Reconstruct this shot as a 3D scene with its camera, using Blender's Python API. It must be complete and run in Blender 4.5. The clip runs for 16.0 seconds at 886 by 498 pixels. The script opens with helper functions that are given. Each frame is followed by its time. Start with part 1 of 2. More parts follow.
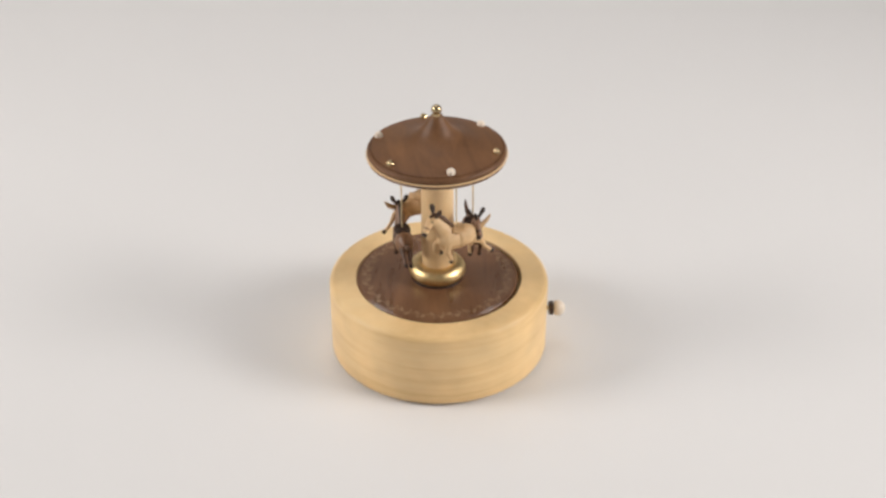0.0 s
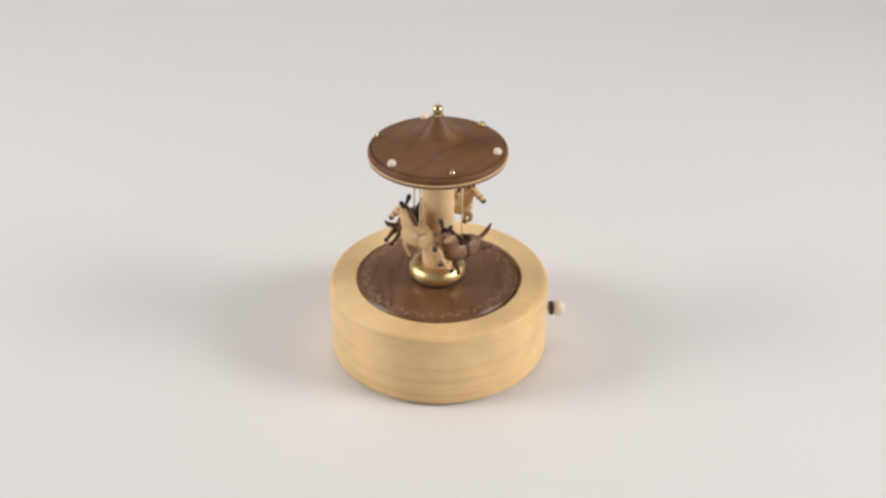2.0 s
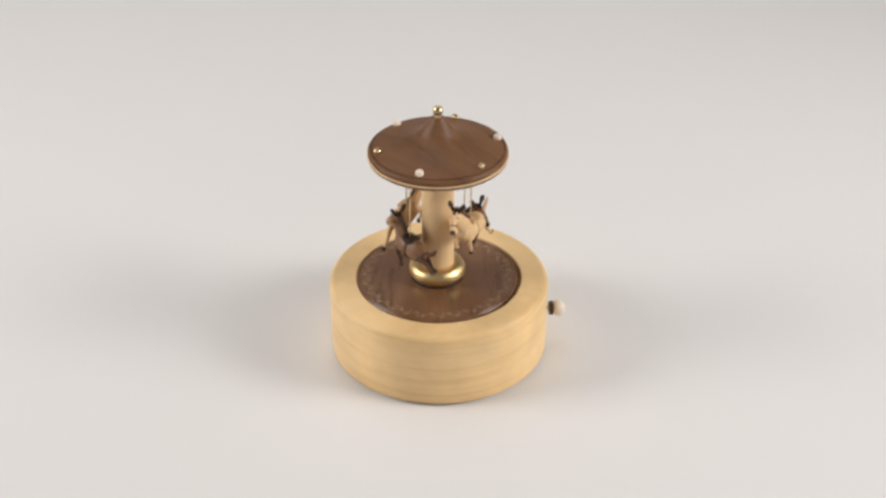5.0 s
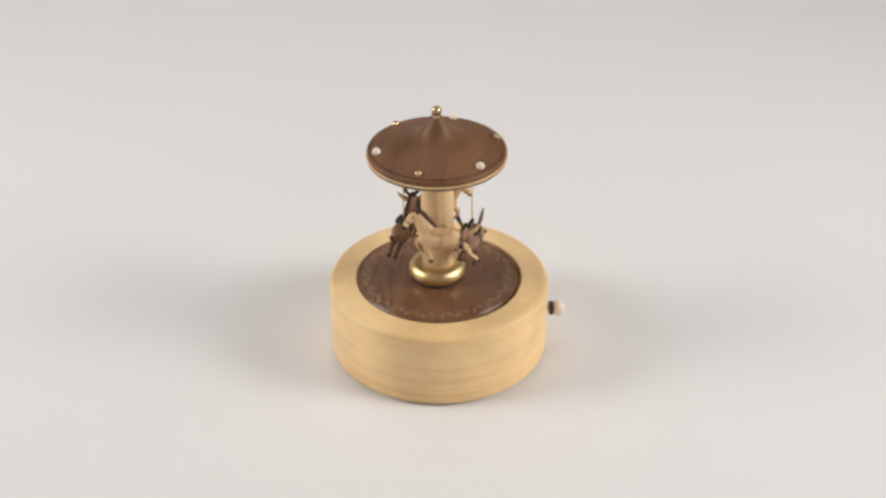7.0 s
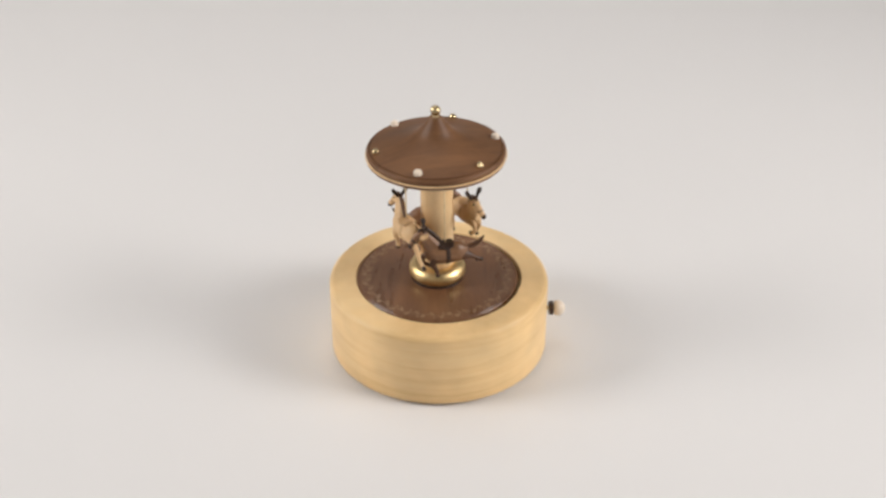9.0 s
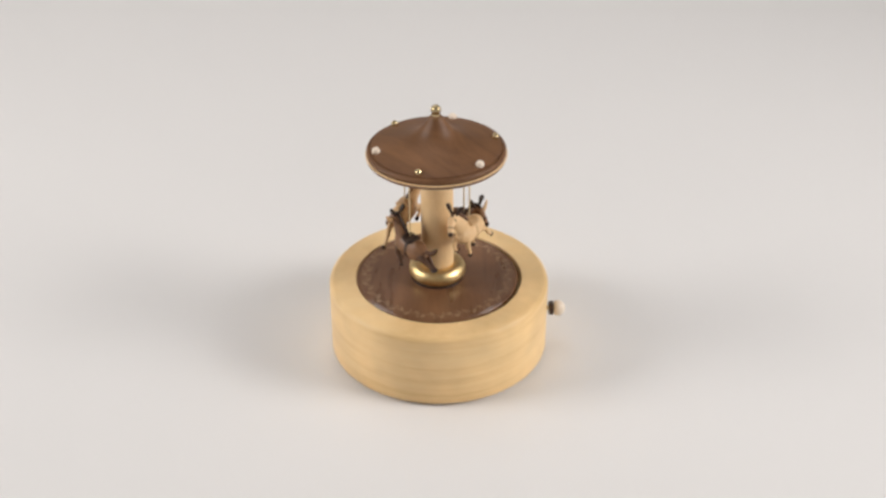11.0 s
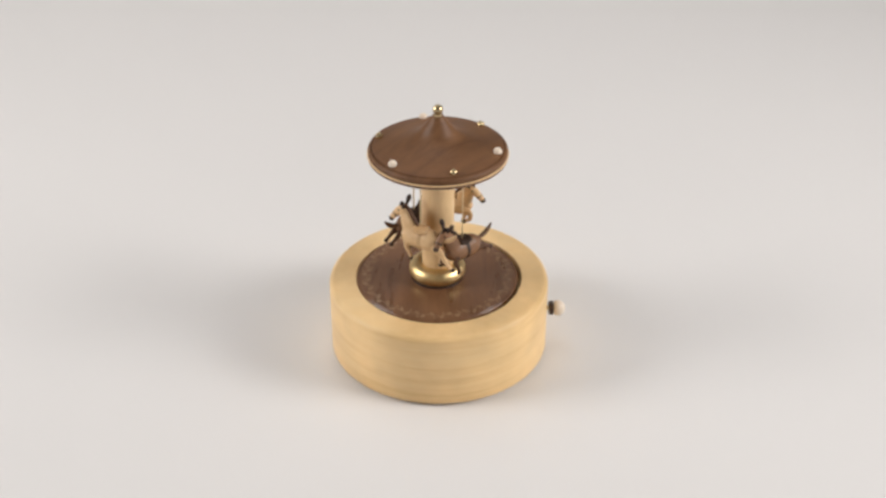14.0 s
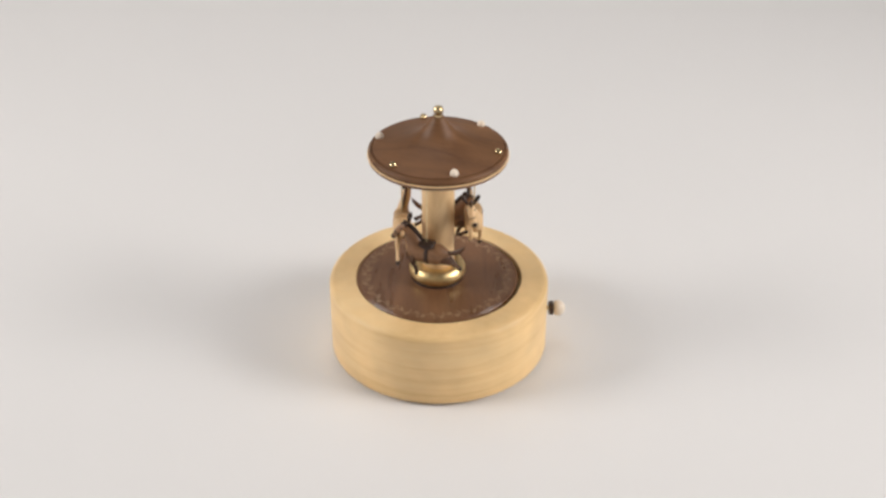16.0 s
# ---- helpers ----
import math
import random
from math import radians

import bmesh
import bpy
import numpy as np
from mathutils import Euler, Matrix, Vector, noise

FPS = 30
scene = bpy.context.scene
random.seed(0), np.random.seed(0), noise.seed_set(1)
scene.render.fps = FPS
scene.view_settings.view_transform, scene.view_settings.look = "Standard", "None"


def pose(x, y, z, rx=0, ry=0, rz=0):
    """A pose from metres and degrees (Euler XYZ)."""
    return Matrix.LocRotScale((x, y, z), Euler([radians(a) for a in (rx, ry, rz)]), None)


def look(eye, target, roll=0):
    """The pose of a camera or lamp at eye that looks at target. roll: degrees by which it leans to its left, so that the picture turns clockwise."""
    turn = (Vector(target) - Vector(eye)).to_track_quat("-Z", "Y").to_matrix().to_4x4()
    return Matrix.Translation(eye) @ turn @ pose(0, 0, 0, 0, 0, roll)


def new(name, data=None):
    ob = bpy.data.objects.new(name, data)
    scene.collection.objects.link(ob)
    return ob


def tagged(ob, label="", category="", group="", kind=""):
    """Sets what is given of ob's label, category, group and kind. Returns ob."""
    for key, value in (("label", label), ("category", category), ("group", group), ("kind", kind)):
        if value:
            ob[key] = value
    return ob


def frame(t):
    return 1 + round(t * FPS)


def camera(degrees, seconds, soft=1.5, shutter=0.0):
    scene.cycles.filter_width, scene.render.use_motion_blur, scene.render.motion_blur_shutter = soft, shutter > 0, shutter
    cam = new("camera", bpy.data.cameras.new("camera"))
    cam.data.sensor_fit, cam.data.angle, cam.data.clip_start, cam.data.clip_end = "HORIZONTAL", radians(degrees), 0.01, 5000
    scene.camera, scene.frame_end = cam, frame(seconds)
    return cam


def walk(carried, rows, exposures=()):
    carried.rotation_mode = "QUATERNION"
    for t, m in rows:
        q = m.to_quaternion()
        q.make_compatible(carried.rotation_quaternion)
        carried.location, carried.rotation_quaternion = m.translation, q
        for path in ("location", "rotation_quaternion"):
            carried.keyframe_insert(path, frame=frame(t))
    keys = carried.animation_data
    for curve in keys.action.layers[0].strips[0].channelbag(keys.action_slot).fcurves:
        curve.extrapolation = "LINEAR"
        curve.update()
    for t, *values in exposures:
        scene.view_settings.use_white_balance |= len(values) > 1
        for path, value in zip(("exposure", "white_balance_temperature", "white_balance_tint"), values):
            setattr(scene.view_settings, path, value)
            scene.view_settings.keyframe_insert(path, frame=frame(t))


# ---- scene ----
SPAN = 16.0
TOP = 0.0375          # height of the drum's upper face over the table
RATE = -29.9          # degrees a second, clockwise from above

cam = camera(36.0, SPAN, soft=2.8, shutter=0.5)
EYE = (0.00235, -0.5314, 0.3886)
AIM = (0.00235, 0.0, 0.0520)
walk(cam, [(0.0, look(EYE, AIM)), (SPAN, look(EYE, AIM))], exposures=[(0.0, 0.0), (SPAN, 0.0)])

# ---- light: two softboxes beside the table, an added overhead fill, and the pale room ----
world = bpy.data.worlds.new("world")
scene.world = world
world.use_nodes = True
world.node_tree.nodes["Background"].inputs[0].default_value = (1.0, 0.98, 0.96, 1)
world.node_tree.nodes["Background"].inputs[1].default_value = 0.08


def softbox(name, eye, target, power, sx, sy, beam=180):
    """beam: the opening angle in degrees; a narrow one dims the table's edges."""
    lamp = bpy.data.lights.new(name, "AREA")
    lamp.shape, lamp.size, lamp.size_y, lamp.energy = "RECTANGLE", sx, sy, power
    lamp.spread = radians(beam)
    lamp.color = (1.0, 0.962, 0.936)
    ob = new(name, lamp)
    ob.matrix_world = look(eye, target)
    return tagged(ob, "rectangular soft area light", "lamp")


softbox("softbox_light", (-1.44, -0.16, 0.78), (0.02, 0.06, 0.02), 5.35, 0.70, 0.60, 104)
softbox("softbox_light", (1.42, -0.34, 0.78), (-0.08, 0.03, 0.02), 4.2, 0.74, 0.64, 78)
# unseen fill lamp, added to brighten top faces and soften the side shadows
softbox("overhead_fill", (-0.24, 0.58, 1.9), (-0.24, 0.58, 0), 7.3, 1.1, 1.1)


# ---- materials ----
def shader(name):
    m = bpy.data.materials.new(name)
    m.use_nodes = True
    nt = m.node_tree
    return m, nt, nt.nodes["Principled BSDF"]


def node(nt, kind, **values):
    n = nt.nodes.new(kind)
    for key, value in values.items():
        n.inputs[key].default_value = value
    return n


def ramp(nt, stops):
    r = nt.nodes.new("ShaderNodeValToRGB")
    while len(r.color_ramp.elements) < len(stops):
        r.color_ramp.elements.new(0.5)
    for e, (p, c) in zip(r.color_ramp.elements, stops):
        e.position, e.color = p, (*c, 1)
    return r


def wood(name, light, mid, dark, stretch, rough, bump=0.15, fine=900.0, wave=0.8):
    """Wood with long grain bands, fine fibres and pores; stretch is the scale along the three axes."""
    m, nt, p = shader(name)
    tc = nt.nodes.new("ShaderNodeTexCoord")
    mp = node(nt, "ShaderNodeMapping", Scale=stretch)
    nt.links.new(tc.outputs["Object"], mp.inputs[0])
    big = node(nt, "ShaderNodeTexNoise", Scale=60.0, Detail=5.0, Roughness=0.6, Distortion=wave)
    nt.links.new(mp.outputs[0], big.inputs["Vector"])
    small = node(nt, "ShaderNodeTexNoise", Scale=fine, Detail=3.0, Roughness=0.7)
    nt.links.new(mp.outputs[0], small.inputs["Vector"])
    r = ramp(nt, [(0.30, dark), (0.5, mid), (0.72, light)])
    mix = node(nt, "ShaderNodeMath")
    mix.operation = "MULTIPLY_ADD"
    mix.inputs[1].default_value = 0.28
    nt.links.new(small.outputs[0], mix.inputs[0])
    sub = node(nt, "ShaderNodeMath")
    sub.operation = "MULTIPLY"
    sub.inputs[1].default_value = 0.74
    nt.links.new(big.outputs[0], sub.inputs[0])
    nt.links.new(sub.outputs[0], mix.inputs[2])
    nt.links.new(mix.outputs[0], r.inputs[0])
    # broad, faint differences of tone over the whole piece
    tone = node(nt, "ShaderNodeTexNoise", Scale=45.0, Detail=2.0)
    nt.links.new(tc.outputs["Object"], tone.inputs["Vector"])
    depth = node(nt, "ShaderNodeMapRange")
    depth.inputs["From Min"].default_value, depth.inputs["From Max"].default_value = 0.3, 0.7
    depth.inputs["To Min"].default_value, depth.inputs["To Max"].default_value = 0.88, 1.08
    nt.links.new(tone.outputs[0], depth.inputs["Value"])
    hsv = nt.nodes.new("ShaderNodeHueSaturation")
    nt.links.new(r.outputs[0], hsv.inputs["Color"])
    nt.links.new(depth.outputs[0], hsv.inputs["Value"])
    nt.links.new(hsv.outputs[0], p.inputs["Base Color"])
    rr = node(nt, "ShaderNodeMapRange")
    rr.inputs["To Min"].default_value, rr.inputs["To Max"].default_value = rough - 0.08, rough + 0.1
    nt.links.new(big.outputs[0], rr.inputs["Value"])
    nt.links.new(rr.outputs[0], p.inputs["Roughness"])
    b = node(nt, "ShaderNodeBump", Strength=bump, Distance=0.0002)
    nt.links.new(mix.outputs[0], b.inputs["Height"])
    nt.links.new(b.outputs[0], p.inputs["Normal"])
    p.inputs["Specular IOR Level"].default_value = 0.4
    return m


def metal(name, colour, rough):
    m, nt, p = shader(name)
    tc = nt.nodes.new("ShaderNodeTexCoord")
    n = node(nt, "ShaderNodeTexNoise", Scale=400.0, Detail=4.0)
    nt.links.new(tc.outputs["Object"], n.inputs["Vector"])
    d = [c * 0.82 for c in colour]
    r = ramp(nt, [(0.35, d), (0.65, colour)])
    nt.links.new(n.outputs[0], r.inputs[0])
    nt.links.new(r.outputs[0], p.inputs["Base Color"])
    rr = node(nt, "ShaderNodeMapRange")
    rr.inputs["To Min"].default_value, rr.inputs["To Max"].default_value = rough - 0.05, rough + 0.08
    nt.links.new(n.outputs[0], rr.inputs["Value"])
    nt.links.new(rr.outputs[0], p.inputs["Roughness"])
    p.inputs["Metallic"].default_value = 1.0
    return m


def paper(name, colour, rough=0.75):
    m, nt, p = shader(name)
    tc = nt.nodes.new("ShaderNodeTexCoord")
    n = node(nt, "ShaderNodeTexNoise", Scale=2.2, Detail=3.0)
    f = node(nt, "ShaderNodeTexNoise", Scale=900.0, Detail=2.0)
    nt.links.new(tc.outputs["Object"], n.inputs["Vector"])
    nt.links.new(tc.outputs["Object"], f.inputs["Vector"])
    r = ramp(nt, [(0.3, [c * 0.975 for c in colour]), (0.7, colour)])
    nt.links.new(n.outputs[0], r.inputs[0])
    nt.links.new(r.outputs[0], p.inputs["Base Color"])
    b = node(nt, "ShaderNodeBump", Strength=0.05, Distance=0.0002)
    nt.links.new(f.outputs[0], b.inputs["Height"])
    nt.links.new(b.outputs[0], p.inputs["Normal"])
    p.inputs["Roughness"].default_value = rough
    p.inputs["Specular IOR Level"].default_value = 0.25
    return m


MAPLE_DRUM = wood("maple_drum", (0.89, 0.66, 0.36), (0.84, 0.585, 0.29), (0.70, 0.45, 0.19), (0.16, 0.16, 3.4), 0.42, wave=0.35)
MAPLE = wood("maple", (0.87, 0.64, 0.37), (0.82, 0.575, 0.31), (0.71, 0.47, 0.23), (1.6, 1.6, 0.4), 0.45)
MAPLE_HORSE = wood("maple_carved", (0.82, 0.58, 0.33), (0.76, 0.51, 0.27), (0.64, 0.40, 0.19), (0.5, 1.8, 1.8), 0.45)
WALNUT = wood("walnut", (0.235, 0.117, 0.058), (0.178, 0.085, 0.041), (0.100, 0.047, 0.023), (2.2, 0.30, 2.2), 0.28, 0.25)
WALNUT.node_tree.nodes["Principled BSDF"].inputs["Specular IOR Level"].default_value = 0.45
WALNUT_ROOF = wood("walnut_roof", (0.220, 0.104, 0.044), (0.165, 0.075, 0.031), (0.095, 0.041, 0.017), (2.2, 0.30, 2.2), 0.50, 0.2)
WALNUT_ROOF.node_tree.nodes["Principled BSDF"].inputs["Specular IOR Level"].default_value = 0.36
WALNUT_HORSE = wood("walnut_carved", (0.33, 0.180, 0.095), (0.25, 0.128, 0.064), (0.14, 0.068, 0.034), (0.5, 1.8, 1.8), 0.36)
DARK = wood("dark_walnut", (0.060, 0.033, 0.021), (0.042, 0.023, 0.015), (0.024, 0.014, 0.010), (1.0, 1.0, 1.0), 0.5)
BRASS = metal("brass", (0.90, 0.68, 0.34), 0.40)
POLISHED = metal("polished_brass", (0.68, 0.53, 0.30), 0.18)
SATIN = metal("satin_brass", (0.86, 0.70, 0.44), 0.5)
MANE = wood("mane_brown", (0.15, 0.075, 0.04), (0.11, 0.053, 0.028), (0.065, 0.032, 0.018), (0.6, 1.5, 1.5), 0.45)
STROKE = wood("inlay_strokes", (0.43, 0.30, 0.19), (0.36, 0.235, 0.14), (0.26, 0.16, 0.095), (1.0, 1.0, 1.0), 0.5)
TAN = wood("tan_wood", (0.40, 0.235, 0.125), (0.33, 0.185, 0.095), (0.24, 0.13, 0.065), (0.6, 1.5, 1.5), 0.45)
HONEY = wood("honey_wood", (0.74, 0.50, 0.27), (0.66, 0.43, 0.22), (0.54, 0.33, 0.16), (0.6, 1.5, 1.5), 0.42)
CREAM = wood("pale_beech", (0.88, 0.78, 0.66), (0.85, 0.74, 0.61), (0.78, 0.66, 0.52), (1.0, 1.0, 1.0), 0.35, 0.05)
PAPER = paper("white_paper", (0.80, 0.79, 0.782))
PLASTER = paper("pale_plaster", (0.78, 0.77, 0.76), 0.85)


# ---- mesh helpers ----
def mesh_of(name, bm, material, smooth=True):
    me = bpy.data.meshes.new(name)
    bm.normal_update()
    bm.to_mesh(me)
    bm.free()
    me.materials.append(material)
    if smooth:
        me.shade_smooth()
        me.set_sharp_from_angle(angle=radians(42))
    return me


def part(name, bm, material, parent=None, label=""):
    ob = new(name, mesh_of(name, bm, material))
    ob.parent = parent
    return tagged(ob, label)


def lathe(profile, steps=96, bm=None, close=True):
    """A turned body: profile of (radius, height) from the bottom up; radius 0 closes it."""
    bm = bm or bmesh.new()
    rings = []
    for r, z in profile:
        if r < 1e-6:
            rings.append([bm.verts.new((0, 0, z))])
        else:
            rings.append([bm.verts.new((r * math.cos(2 * math.pi * i / steps), r * math.sin(2 * math.pi * i / steps), z)) for i in range(steps)])
    pairs = list(zip(rings, rings[1:]))
    if close and len(rings[0]) > 1 and len(rings[-1]) > 1:
        pairs.append((rings[-1], rings[0]))
    for a, b in pairs:
        for i in range(steps):
            j = (i + 1) % steps
            if len(a) == 1:
                bm.faces.new((a[0], b[j], b[i]))
            elif len(b) == 1:
                bm.faces.new((a[i], a[j], b[0]))
            else:
                bm.faces.new((a[i], a[j], b[j], b[i]))
    return bm


def arc(cr, cz, radius, a0, a1, n=8):
    return [(cr + radius * math.cos(radians(a0 + (a1 - a0) * i / n)), cz + radius * math.sin(radians(a0 + (a1 - a0) * i / n))) for i in range(n + 1)]


def ball(bm, centre, radii, m=None, u=20, v=12):
    mat = Matrix.Translation(centre) @ (m or Matrix.Identity(4)) @ Matrix.Diagonal((*radii, 1))
    bmesh.ops.create_uvsphere(bm, u_segments=u, v_segments=v, radius=1.0, matrix=mat)
    return bm


def tube(bm, points, sides=14):
    """A limb along points of (x, y, z, half depth, half width), rounded at its ends."""
    ps = [Vector(p[:3]) for p in points]
    loops = []
    first, last = (ps[1] - ps[0]).normalized(), (ps[-1] - ps[-2]).normalized()
    seq = [(ps[0] - first * points[0][3] * 0.6, points[0][3] * 0.55, points[0][4] * 0.55, first)]
    for i, p in enumerate(ps):
        d = (ps[min(i + 1, len(ps) - 1)] - ps[max(i - 1, 0)]).normalized()
        seq.append((p, points[i][3], points[i][4], d))
    seq.append((ps[-1] + last * points[-1][3] * 0.6, points[-1][3] * 0.55, points[-1][4] * 0.55, last))
    for p, a, b, d in seq:
        side = Vector((0, 1, 0)) if abs(d.y) < 0.9 else Vector((1, 0, 0))
        deep = d.cross(side).normalized()
        side = deep.cross(d).normalized()
        loops.append([bm.verts.new(p + deep * a * math.cos(2 * math.pi * k / sides) + side * b * math.sin(2 * math.pi * k / sides)) for k in range(sides)])
    for a, b in zip(loops, loops[1:]):
        for k in range(sides):
            bm.faces.new((a[k], a[(k + 1) % sides], b[(k + 1) % sides], b[k]))
    bm.faces.new(loops[0][::-1])
    bm.faces.new(loops[-1])
    bmesh.ops.recalc_face_normals(bm, faces=bm.faces)
    return bm


def smooth_points(points, n=4):
    """Catmull-Rom through rows of numbers."""
    out = []
    for i in range(len(points) - 1):
        a, b, c, d = points[max(i - 1, 0)], points[i], points[i + 1], points[min(i + 2, len(points) - 1)]
        for k in range(n):
            u = k / n
            out.append(tuple(0.5 * (2 * q + (r - p) * u + (2 * p - 5 * q + 4 * r - s) * u * u + (3 * q - p - 3 * r + s) * u ** 3) for p, q, r, s in zip(a, b, c, d)))
    return out + [tuple(points[-1])]


def box(bm, x0, y0, z0, x1, y1, z1):
    bmesh.ops.create_cube(bm, size=1.0, matrix=Matrix.LocRotScale(((x0 + x1) / 2, (y0 + y1) / 2, (z0 + z1) / 2), None, (x1 - x0, y1 - y0, z1 - z0)))
    return bm


# ---- the room and the white sweep ----
def sweep():
    """Paper that lies on the table and curves up behind."""
    line = [(-1.0, 0.0)] + [(-1.0 + 0.1 * i, 0.0) for i in range(1, 18)]
    line += [(y, z) for y, z in arc(0.75, 0.45, 0.45, -90, 0, 20)]
    line += [(1.2, 0.8), (1.2, 1.25)]
    bm = bmesh.new()
    thick = 0.002
    rows = []
    for x in (-1.3, 1.3):
        rows.append([bm.verts.new((x, y, z)) for y, z in line])
    for i in range(len(line) - 1):
        bm.faces.new((rows[0][i], rows[1][i], rows[1][i + 1], rows[0][i + 1]))
    bmesh.ops.recalc_face_normals(bm, faces=bm.faces)
    for f in bm.faces:
        if f.normal.z < 0 and abs(f.normal.z) > 0.5:
            bmesh.ops.reverse_faces(bm, faces=bm.faces)
            break
    ob = new("backdrop", mesh_of("backdrop", bm, PAPER))
    solid = ob.modifiers.new("thickness", "SOLIDIFY")
    solid.thickness, solid.offset = thick, -1
    return tagged(ob, "seamless off-white paper sweep, smooth and unmarked", "backdrop", kind="structure")


def slab(name, label, category, *size):
    ob = new(name, mesh_of(name, box(bmesh.new(), *size), PLASTER, False))
    return tagged(ob, label, category, kind="structure")


sweep()
slab("floor", "pale plain studio floor", "floor", -1.8, -2.2, -0.85, 1.8, 1.6, -0.75)
slab("ceiling", "plain pale studio ceiling", "ceiling", -1.8, -2.2, 2.0, 1.8, 1.6, 2.1)
slab("wall_north", "plain pale studio wall", "wall", -1.8, 1.6, -0.75, 1.8, 1.7, 2.0)
slab("wall_south", "plain pale studio wall", "wall", -1.8, -2.3, -0.75, 1.8, -2.2, 2.0)
slab("wall_west", "plain pale studio wall", "wall", -1.9, -2.2, -0.75, -1.8, 1.6, 2.0)
slab("wall_east", "plain pale studio wall", "wall", 1.8, -2.2, -0.75, 1.9, 1.6, 2.0)
# what carries the paper
slab("plinth", "plain pale plinth under the paper sweep", "plinth", -1.3, -1.0, -0.75, 1.3, 1.2, -0.0045)


# ---- the music box ----
box_root = new("music_box")
tagged(box_root, "round maple music box with turning horse carousel under walnut roof", "music box")


def drum():
    R, H, f = 0.0510, TOP, 0.0026
    prof = [(0.0, 0.0013), (R - 0.0016, 0.0013)] + arc(R - 0.0014, 0.0027, 0.0014, -90, 0, 6)
    prof += arc(R - f, H - f, f, 0, 90, 8)
    prof += [(0.0387, H)] + [(0.0383, H - 0.0005), (0.0383, H - 0.0060), (0.0, H - 0.0060)]
    bm = lathe(prof, 160)
    bmesh.ops.translate(bm, verts=bm.verts, vec=(0.0004, 0, 0))
    return part("drum", bm, MAPLE_DRUM, box_root, "pale turned maple drum with rounded edges")


def disc():
    R, H = 0.0375, TOP + 0.0003
    prof = [(0.0, TOP - 0.0058), (R, TOP - 0.0058), (R, H - 0.0005), (R - 0.0005, H)]
    for g in (0.0362,):
        prof += [(g + 0.00022, H), (g, H - 0.00022), (g - 0.00022, H)]
    prof += [(0.0, H)]
    return part("inlay_disc", lathe(prof, 160), WALNUT, box_root, "dark walnut inlaid disc with engraved rings")


drum()
# recessed foot, coloured dark to give the contact shadow line under the drum
part("foot", lathe([(0.0, 0.0), (0.0470, 0.0), (0.0470, 0.00128), (0.0, 0.00128)], 96), DARK, box_root, "thin recessed foot, dark for the drum's contact shadow")
inlay = disc()
inlay.matrix_basis = pose(-0.0004, 0, 0)


def ornament():
    """A garland of small leaves on a winding stem, inlaid near the disc's edge."""
    rng = random.Random(4)
    bm = bmesh.new()

    def leaf(r, a, turn, length, width):
        m = Matrix.Rotation(a, 4, "Z") @ Matrix.Translation((r, 0, TOP + 0.00033)) @ Matrix.Rotation(radians(turn), 4, "Z")
        outline = [(0, -0.5), (0.36, -0.22), (0.5, 0.05), (0.3, 0.32), (0, 0.5), (-0.3, 0.32), (-0.5, 0.05), (-0.36, -0.22)]
        top = [bm.verts.new(m @ Vector((x * width, y * length, 0.00008))) for x, y in outline]
        low = [bm.verts.new(m @ Vector((x * width, y * length, -0.0002))) for x, y in outline]
        bm.faces.new(top)
        for i in range(8):
            j = (i + 1) % 8
            bm.faces.new((low[i], low[j], top[j], top[i]))

    count = 54
    for k in range(count):
        a = 2 * math.pi * (k + rng.uniform(-0.12, 0.12)) / count
        side = 1 if k % 2 else -1
        leaf(0.0331 + 0.0012 * side, a, 42 * side + rng.uniform(-12, 12), rng.uniform(0.0026, 0.0036), rng.uniform(0.0008, 0.0012))
        if rng.random() < 0.6:
            leaf(0.0331 - 0.0019 * side, a + 0.03, -30 * side, 0.0011, 0.0008)
    # the stem, in short lengths
    for k in range(180):
        a = 2 * math.pi * k / 180
        leaf(0.0331 + 0.0005 * math.sin(27 * a), a, 14 * math.cos(27 * a), 0.0013, 0.00034)
    bmesh.ops.recalc_face_normals(bm, faces=bm.faces)
    ob = part("ornament", bm, STROKE, inlay, "garland of fine pale leaves")
    return tagged(ob, kind="stuff")


ornament()
ring_prof = [(0.0078, TOP), (0.0094, TOP), (0.0094, TOP + 0.0004)] + arc(0.0089, TOP + 0.0045, 0.0042, -78, 104, 22) + [(0.0078, TOP + 0.0082)]
collar = part("brass_ring", lathe(ring_prof, 96), BRASS, box_root, "polished brass collar at the foot of the column")
collar.matrix_basis = pose(-0.0003, 0, 0)
# dark rim that draws the contact shadow below the brass ring
part("contact_shade", lathe([(0.0079, TOP + 0.00032), (0.0121, TOP + 0.00032), (0.0123, TOP + 0.0005), (0.0120, TOP + 0.0008), (0.0079, TOP + 0.0008)], 64), DARK, collar, "thin dark rim standing in for the shade under the collar")


def knob():
    """The start knob on the drum's side: a thin brass stem, a dark collar and a pale ball."""
    stem = part("knob_stem", lathe([(0.0, -0.004), (0.0011, -0.004), (0.0011, 0.0030), (0.0, 0.0030)], 24), BRASS, box_root, "thin brass stem")
    stem.matrix_basis = pose(0.0520, 0.0, TOP - 0.0185, 0, 90, 0)
    part("knob_collar", lathe([(0.0, 0.0004), (0.0027, 0.0004), (0.0034, 0.0010), (0.0034, 0.0022), (0.0026, 0.0027), (0.0, 0.0027)], 32), DARK, stem, "dark wooden collar")
    part("knob_ball", ball(bmesh.new(), (0, 0, 0.0049), (0.0038, 0.0038, 0.0033)), CREAM, stem, "small pale wooden ball")


knob()

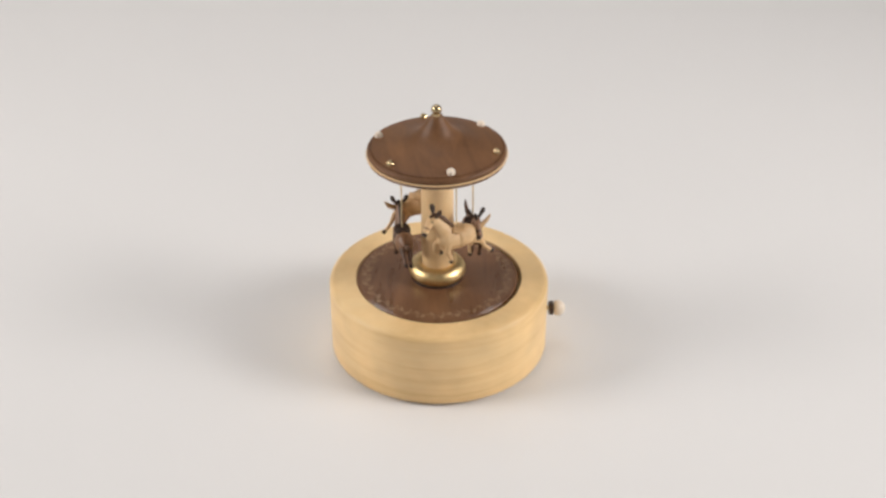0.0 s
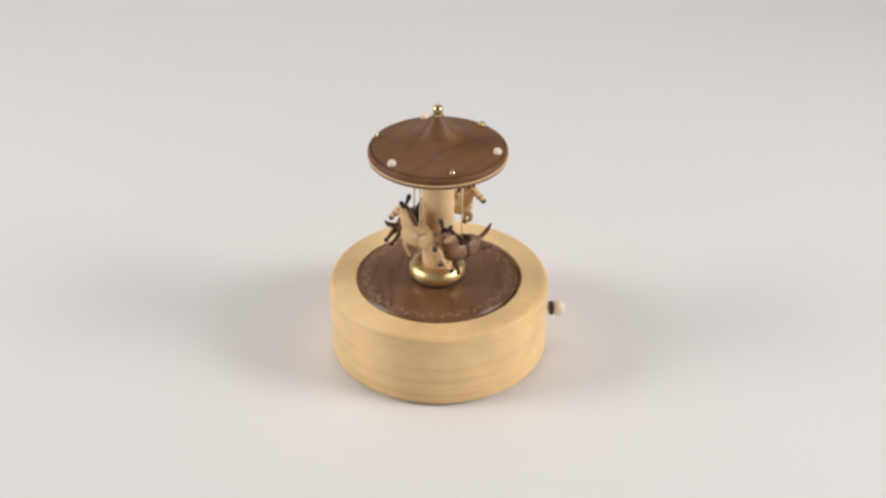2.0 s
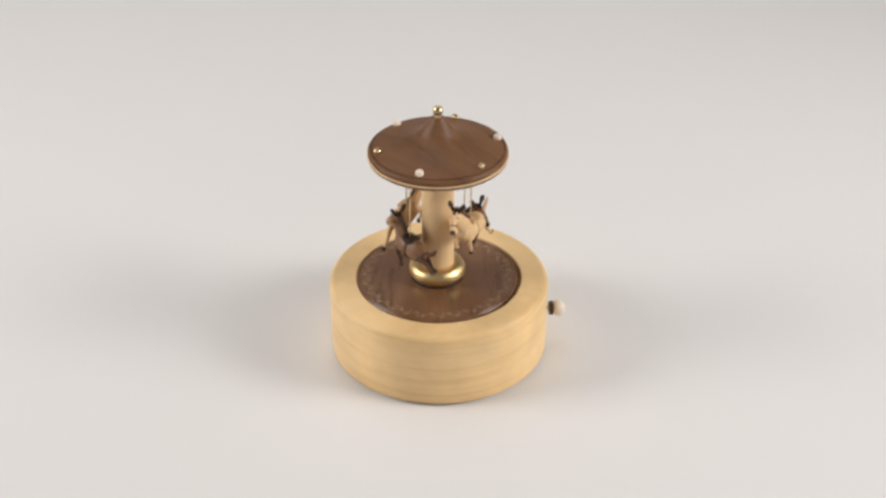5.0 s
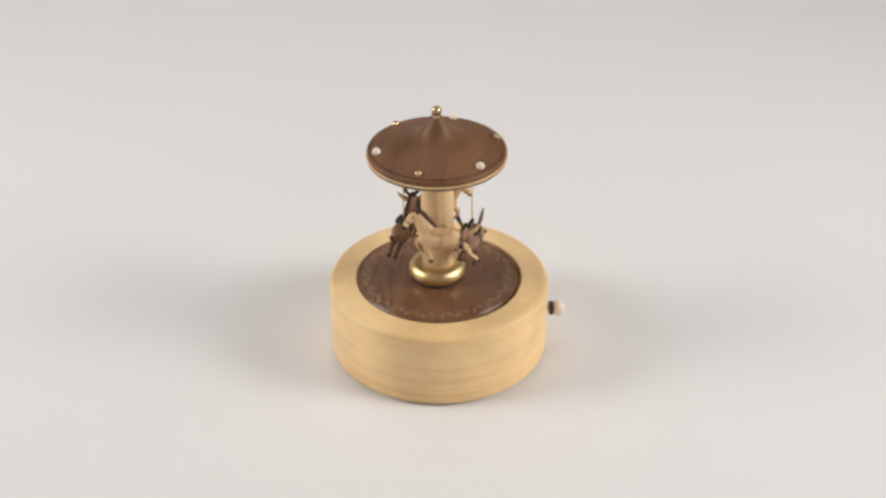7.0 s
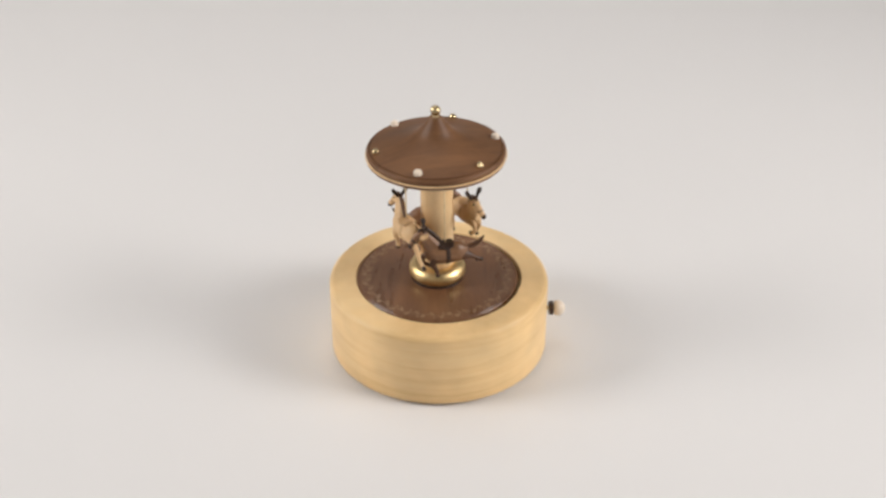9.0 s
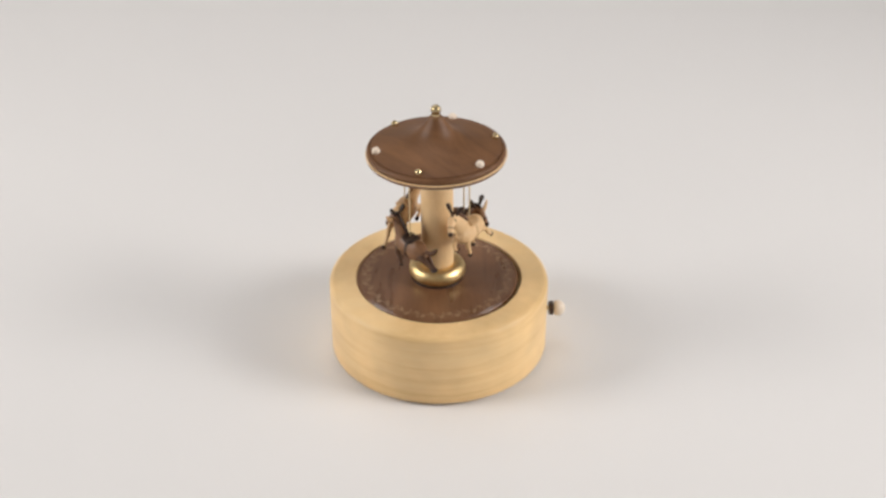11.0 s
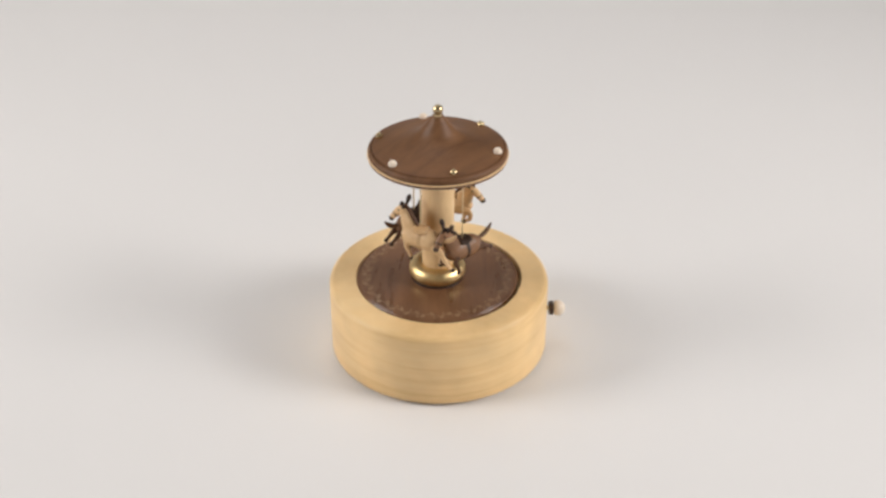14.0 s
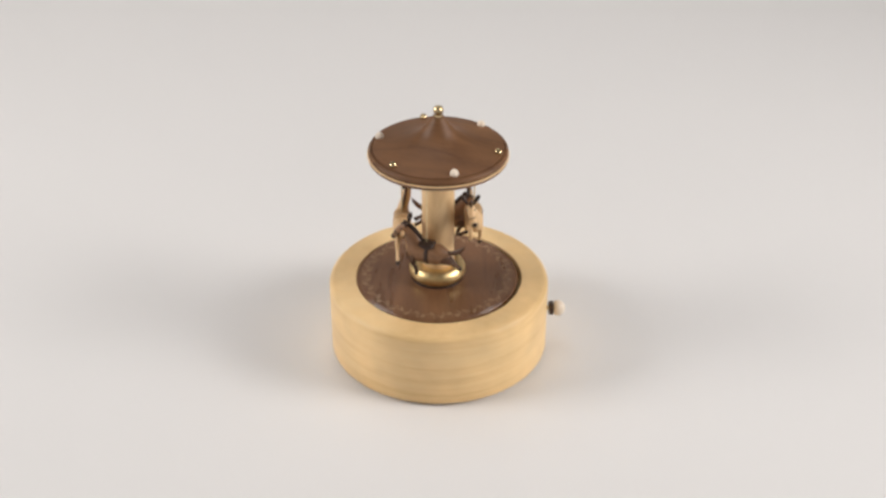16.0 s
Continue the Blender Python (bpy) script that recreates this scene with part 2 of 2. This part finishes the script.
# the turning parts; their frame is at the drum's upper face, on the axis
TILT = pose(0, 0, 0, 0, 0.42, 0)
column_prof = [(0.0, 0.0006), (0.0073, 0.0006), (0.0074, 0.0100), (0.0074, 0.0640), (0.0, 0.0640)]
column = part("column", lathe(column_prof, 64), MAPLE, box_root, "straight turned maple column")

ROOF_Z = 0.0671


def cone_height(r):
    """The roof's hollow cone: height over its rim."""
    rows = [(0.0, 0.0178), (0.0022, 0.0166), (0.0040, 0.0138), (0.0060, 0.0112), (0.0085, 0.0082), (0.0125, 0.0056), (0.0175, 0.0037), (0.0230, 0.0024), (0.0285, 0.0012), (0.0304, 0.0004)]
    for (a, p), (b, q) in zip(rows, rows[1:]):
        if a <= r <= b:
            return p + (q - p) * (r - a) / (b - a)
    return 0.0


def roof():
    prof = [(0.0, ROOF_Z - 0.0019), (0.0307, ROOF_Z - 0.0019), (0.0309, ROOF_Z - 0.0016), (0.0309, ROOF_Z - 0.0003), (0.0306, ROOF_Z + 0.0002), (0.0297, ROOF_Z + 0.0007), (0.0295, ROOF_Z + 0.0001), (0.0293, ROOF_Z + 0.0001), (0.0291, ROOF_Z + 0.0010)]
    knots = [(0.0291, 0.0010), (0.0285, 0.0013), (0.0230, 0.0024), (0.0175, 0.0037), (0.0125, 0.0056), (0.0085, 0.0082), (0.0060, 0.0112), (0.0040, 0.0138), (0.0026, 0.0158)]
    prof += [(r, ROOF_Z + z) for r, z in smooth_points(knots, 5)[1:]]
    prof += [(0.0, ROOF_Z + 0.0162)]
    ob = part("roof", lathe(prof, 128), WALNUT_ROOF, box_root, "hollow-coned walnut roof")
    lip = [(0.0, ROOF_Z - 0.0026), (0.0306, ROOF_Z - 0.0026)] + arc(0.0311, ROOF_Z - 0.00227, 0.00030, -70, 70, 5) + [(0.0, ROOF_Z - 0.00193)]
    part("underplate", lathe([(0.0, ROOF_Z - 0.0041), (0.0305, ROOF_Z - 0.0041), (0.0310, ROOF_Z - 0.0037), (0.0310, ROOF_Z - 0.00263), (0.0, ROOF_Z - 0.00263)], 128), WALNUT, ob)
    part("roof_lip", lathe(lip, 128), MAPLE, ob, "pale wooden lip under the roof")
    fin = [(0.0, ROOF_Z + 0.0150), (0.0021, ROOF_Z + 0.0150), (0.0016, ROOF_Z + 0.0168)]
    fin += arc(0.0, ROOF_Z + 0.0187, 0.0023, -45, 90, 12)[:-1] + [(0.0, ROOF_Z + 0.0210)]
    part("finial", lathe(fin, 40), POLISHED, ob, "brass ball finial")
    for k in range(6):
        a = radians(60 * k)
        rr = 0.0271
        pale = k % 2 == 0
        size = 0.0019 if pale else 0.0017
        bm = ball(bmesh.new(), (rr * math.sin(a), -rr * math.cos(a), ROOF_Z + cone_height(rr) + size * 0.3), (size,) * 3)
        part("ball", bm, CREAM if pale else POLISHED, ob, "pale wooden ball" if pale else "brass ball")
    return ob


roof_ob = roof()

RING = 0.0164         # radius on which the horses turn


def horse(pale, drop):
    """A galloping carved horse, facing -x, on the ring at its near side; its frame is the axis. drop: how far it hangs below the usual height."""
    coat = MAPLE_HORSE if pale else WALNUT_HORSE
    y = -RING
    lean = 2.6 if pale else 0.5

    def bend(a, c):
        """How far the neck and head lean in towards the column, in millimetres."""
        return lean * min(max((-a - 1) / 8, 0), 1) * min(max((c - 30.5) / 8, 0), 1)

    def limb(rows, bm=None, n=4):
        return tube(bm or bmesh.new(), smooth_points([(a / 1000, y + (b + bend(a, c)) / 1000, c / 1000, d / 1000, e / 1000) for a, b, c, d, e in rows], n))

    bm = limb([(8.2, 0, 29.3, 3.8, 3.2), (5.5, 0, 29.2, 5.2, 4.2), (1.0, 0, 28.8, 4.9, 4.1), (-3.5, 0, 29.0, 5.0, 4.0), (-6.5, 0, 30.1, 4.3, 3.3)])
    limb([(-4.4, 0, 31.0, 4.2, 3.1), (-6.8, 0, 34.6, 3.7, 2.4), (-8.8, 0, 37.9, 2.9, 2.0), (-10.4, 0, 40.2, 2.2, 1.9)], bm)
    limb([(-9.8, 0, 40.5, 2.1, 1.9), (-12.3, 0, 38.7, 2.0, 1.65), (-14.6, 0, 36.0, 1.5, 1.3), (-15.4, 0, 34.8, 1.3, 1.2)], bm)
    name = "horse"
    body = part(name, bm, coat, box_root, "pale carved maple carousel horse" if pale else "brown carved walnut carousel horse")
    fuse = body.modifiers.new("carving", "REMESH")
    fuse.mode, fuse.voxel_size, fuse.use_smooth_shade = "VOXEL", 0.0004, True
    soften = body.modifiers.new("sanding", "SMOOTH")
    soften.factor, soften.iterations = 0.5, 5
    for s in (-1, 1):
        part("ear", limb([(-9.6, 1.2 * s, 41.4, 0.7, 0.6), (-9.2, 2.1 * s, 42.9, 0.8, 0.7), (-9.0, 3.0 * s, 44.3, 1.2, 1.0), (-9.0, 3.5 * s, 45.3, 1.0, 0.85)]), DARK, body, "dark splayed ear")
        part("eye", ball(bmesh.new(), (-0.0116, y + lean / 1000 + 0.00165 * s, 0.0399), (0.00045, 0.00035, 0.00045), None, 10, 6), DARK, body, "small dark eye")
    # one foreleg is tucked forward and the other reaches down; a pale horse stands on one hind leg and kicks with the other, a brown one kicks with both
    leg = coat if pale else MANE
    tucked = [(-5.6, 2.2, 28.2, 2.1, 1.5), (-9.4, 2.4, 26.8, 1.4, 1.1), (-9.6, 2.4, 23.8, 0.95, 0.8), (-7.6, 2.4, 22.4, 0.9, 0.8), (-6.6, 2.4, 21.7, 1.1, 1.0)]
    reaching = [(-4.8, -2.2, 28.0, 2.2, 1.5), (-6.0, -2.4, 24.8, 1.4, 1.1), (-4.6, -2.4, 21.6, 0.95, 0.8), (-3.9, -2.4, 19.6, 0.9, 0.8), (-4.1, -2.4, 18.6, 1.1, 1.0)]
    standing = [(7.4, 2.2, 27.4, 2.7, 1.7), (9.6, 2.4, 23.6, 1.5, 1.1), (8.6, 2.4, 20.0, 0.95, 0.8), (9.0, 2.4, 17.0, 0.85, 0.8), (8.7, 2.4, 15.9, 1.1, 1.0)]
    kicking = [(7.6, -2.2, 27.6, 2.7, 1.7), (11.4, -2.4, 25.2, 1.6, 1.1), (13.6, -2.4, 21.6, 0.95, 0.8), (16.6, -2.4, 18.8, 0.85, 0.8), (17.6, -2.4, 18.0, 1.1, 1.0)]
    if not pale:
        standing = [(7.4, 1.6, 27.6, 2.7, 1.7), (10.8, 1.6, 26.2, 1.6, 1.1), (12.8, 1.4, 24.6, 0.95, 0.8), (14.6, 1.3, 23.2, 0.85, 0.8), (15.4, 1.3, 22.6, 1.1, 1.0)]
        kicking = [(7.6, -1.6, 27.8, 2.7, 1.7), (11.2, -1.6, 26.9, 1.6, 1.1), (13.6, -1.4, 25.6, 0.95, 0.8), (15.7, -1.3, 24.4, 0.85, 0.8), (16.5, -1.3, 23.9, 1.1, 1.0)]
    for kind, rows in (("foreleg", tucked), ("foreleg", reaching), ("hind_leg", standing), ("hind_leg", kicking)):
        part(kind, limb(rows[:-1]), leg, body)
        hoof = [tuple(0.3 * p + 0.7 * q for p, q in zip(rows[-1], rows[-2]))[:3] + (0.95, 0.9), rows[-1]]
        part("hoof", limb(hoof), DARK, body, "dark hoof")
    part("tail", limb([(10.2, 0, 30.6, 0.9, 0.8), (13.2, 0, 31.3, 1.2, 0.9), (16.0, 0, 33.2, 1.05, 0.8), (17.8, 0, 35.4, 0.35, 0.3)]), HONEY if pale else MANE, body, "pale raised tail" if pale else "dark raised tail")
    part("mane", limb([(-1.5, 0, 35.0, 0.6, 0.55), (-4.0, 0, 37.9, 0.95, 0.75), (-6.6, 0, 40.7, 1.0, 0.75), (-9.4, 0, 42.2, 0.95, 0.75), (-11.7, 0, 41.6, 0.7, 0.7)]), MANE if pale else DARK, body, "brown carved mane" if pale else "dark carved mane")
    part("noseband", limb([(-13.7, 0, 37.1, 1.75, 1.5), (-14.0, 0, 36.7, 1.7, 1.47)]), TAN if pale else DARK, body, "thin bridle strap")
    part("muzzle", limb([(-15.3, 0, 35.0, 1.4, 1.25), (-15.8, 0, 34.3, 1.25, 1.15)]), DARK, body, "dark muzzle")
    part("saddle", limb([(-2.6, 0, 33.9, 1.3, 3.2), (0.4, 0, 33.2, 1.35, 3.9), (3.2, 0, 33.9, 1.3, 3.2)]), HONEY if pale else DARK, body, "honey-coloured saddle" if pale else "dark saddle")
    part("girth", tube(bmesh.new(), [(0.0002, y, 0.0288, 0.0052, 0.0043), (0.0014, y, 0.0288, 0.0052, 0.0043)], 24), HONEY if pale else DARK, body, "saddle strap")
    rod = lathe([(0.0, 0.0290), (0.00032, 0.0290), (0.00032, 0.0645 + drop), (0.0, 0.0645 + drop)], 14)
    bmesh.ops.translate(rod, verts=rod.verts, vec=(0, y, 0))
    part("rod", rod, SATIN, body, "thin brass rod")
    return body


STARTS = (31.0, 100.5, 213.0, 281.5)
RAISE = (0.0003, -0.0064, 0.0018, -0.0062)
horses = [horse(k % 2 == 0, -RAISE[k]) for k in range(4)]


def motions():
    """The carousel turns at an even pace; its axis leans by a hair and sways round once a turn."""
    times = [0.25 * i for i in range(65)]
    base = Matrix.Translation((0, 0, TOP)) @ pose(0, 0, 0, 0, -0.2, 0)

    def rows(start, lift=0.0):
        # the lean is fixed in the turning frame
        lean = pose(0, 0, 0, 0, 0, 104.7) @ TILT @ pose(0, 0, 0, 0, 0, -104.7)
        return [(t, base @ pose(0, 0, 0, 0, 0, RATE * t) @ lean @ pose(0, 0, lift, 0, 0, start)) for t in times]

    walk(roof_ob, rows(13.0))
    walk(column, rows(0.0))
    for ob, start, lift in zip(horses, STARTS, RAISE):
        walk(ob, rows(start, lift))


motions()
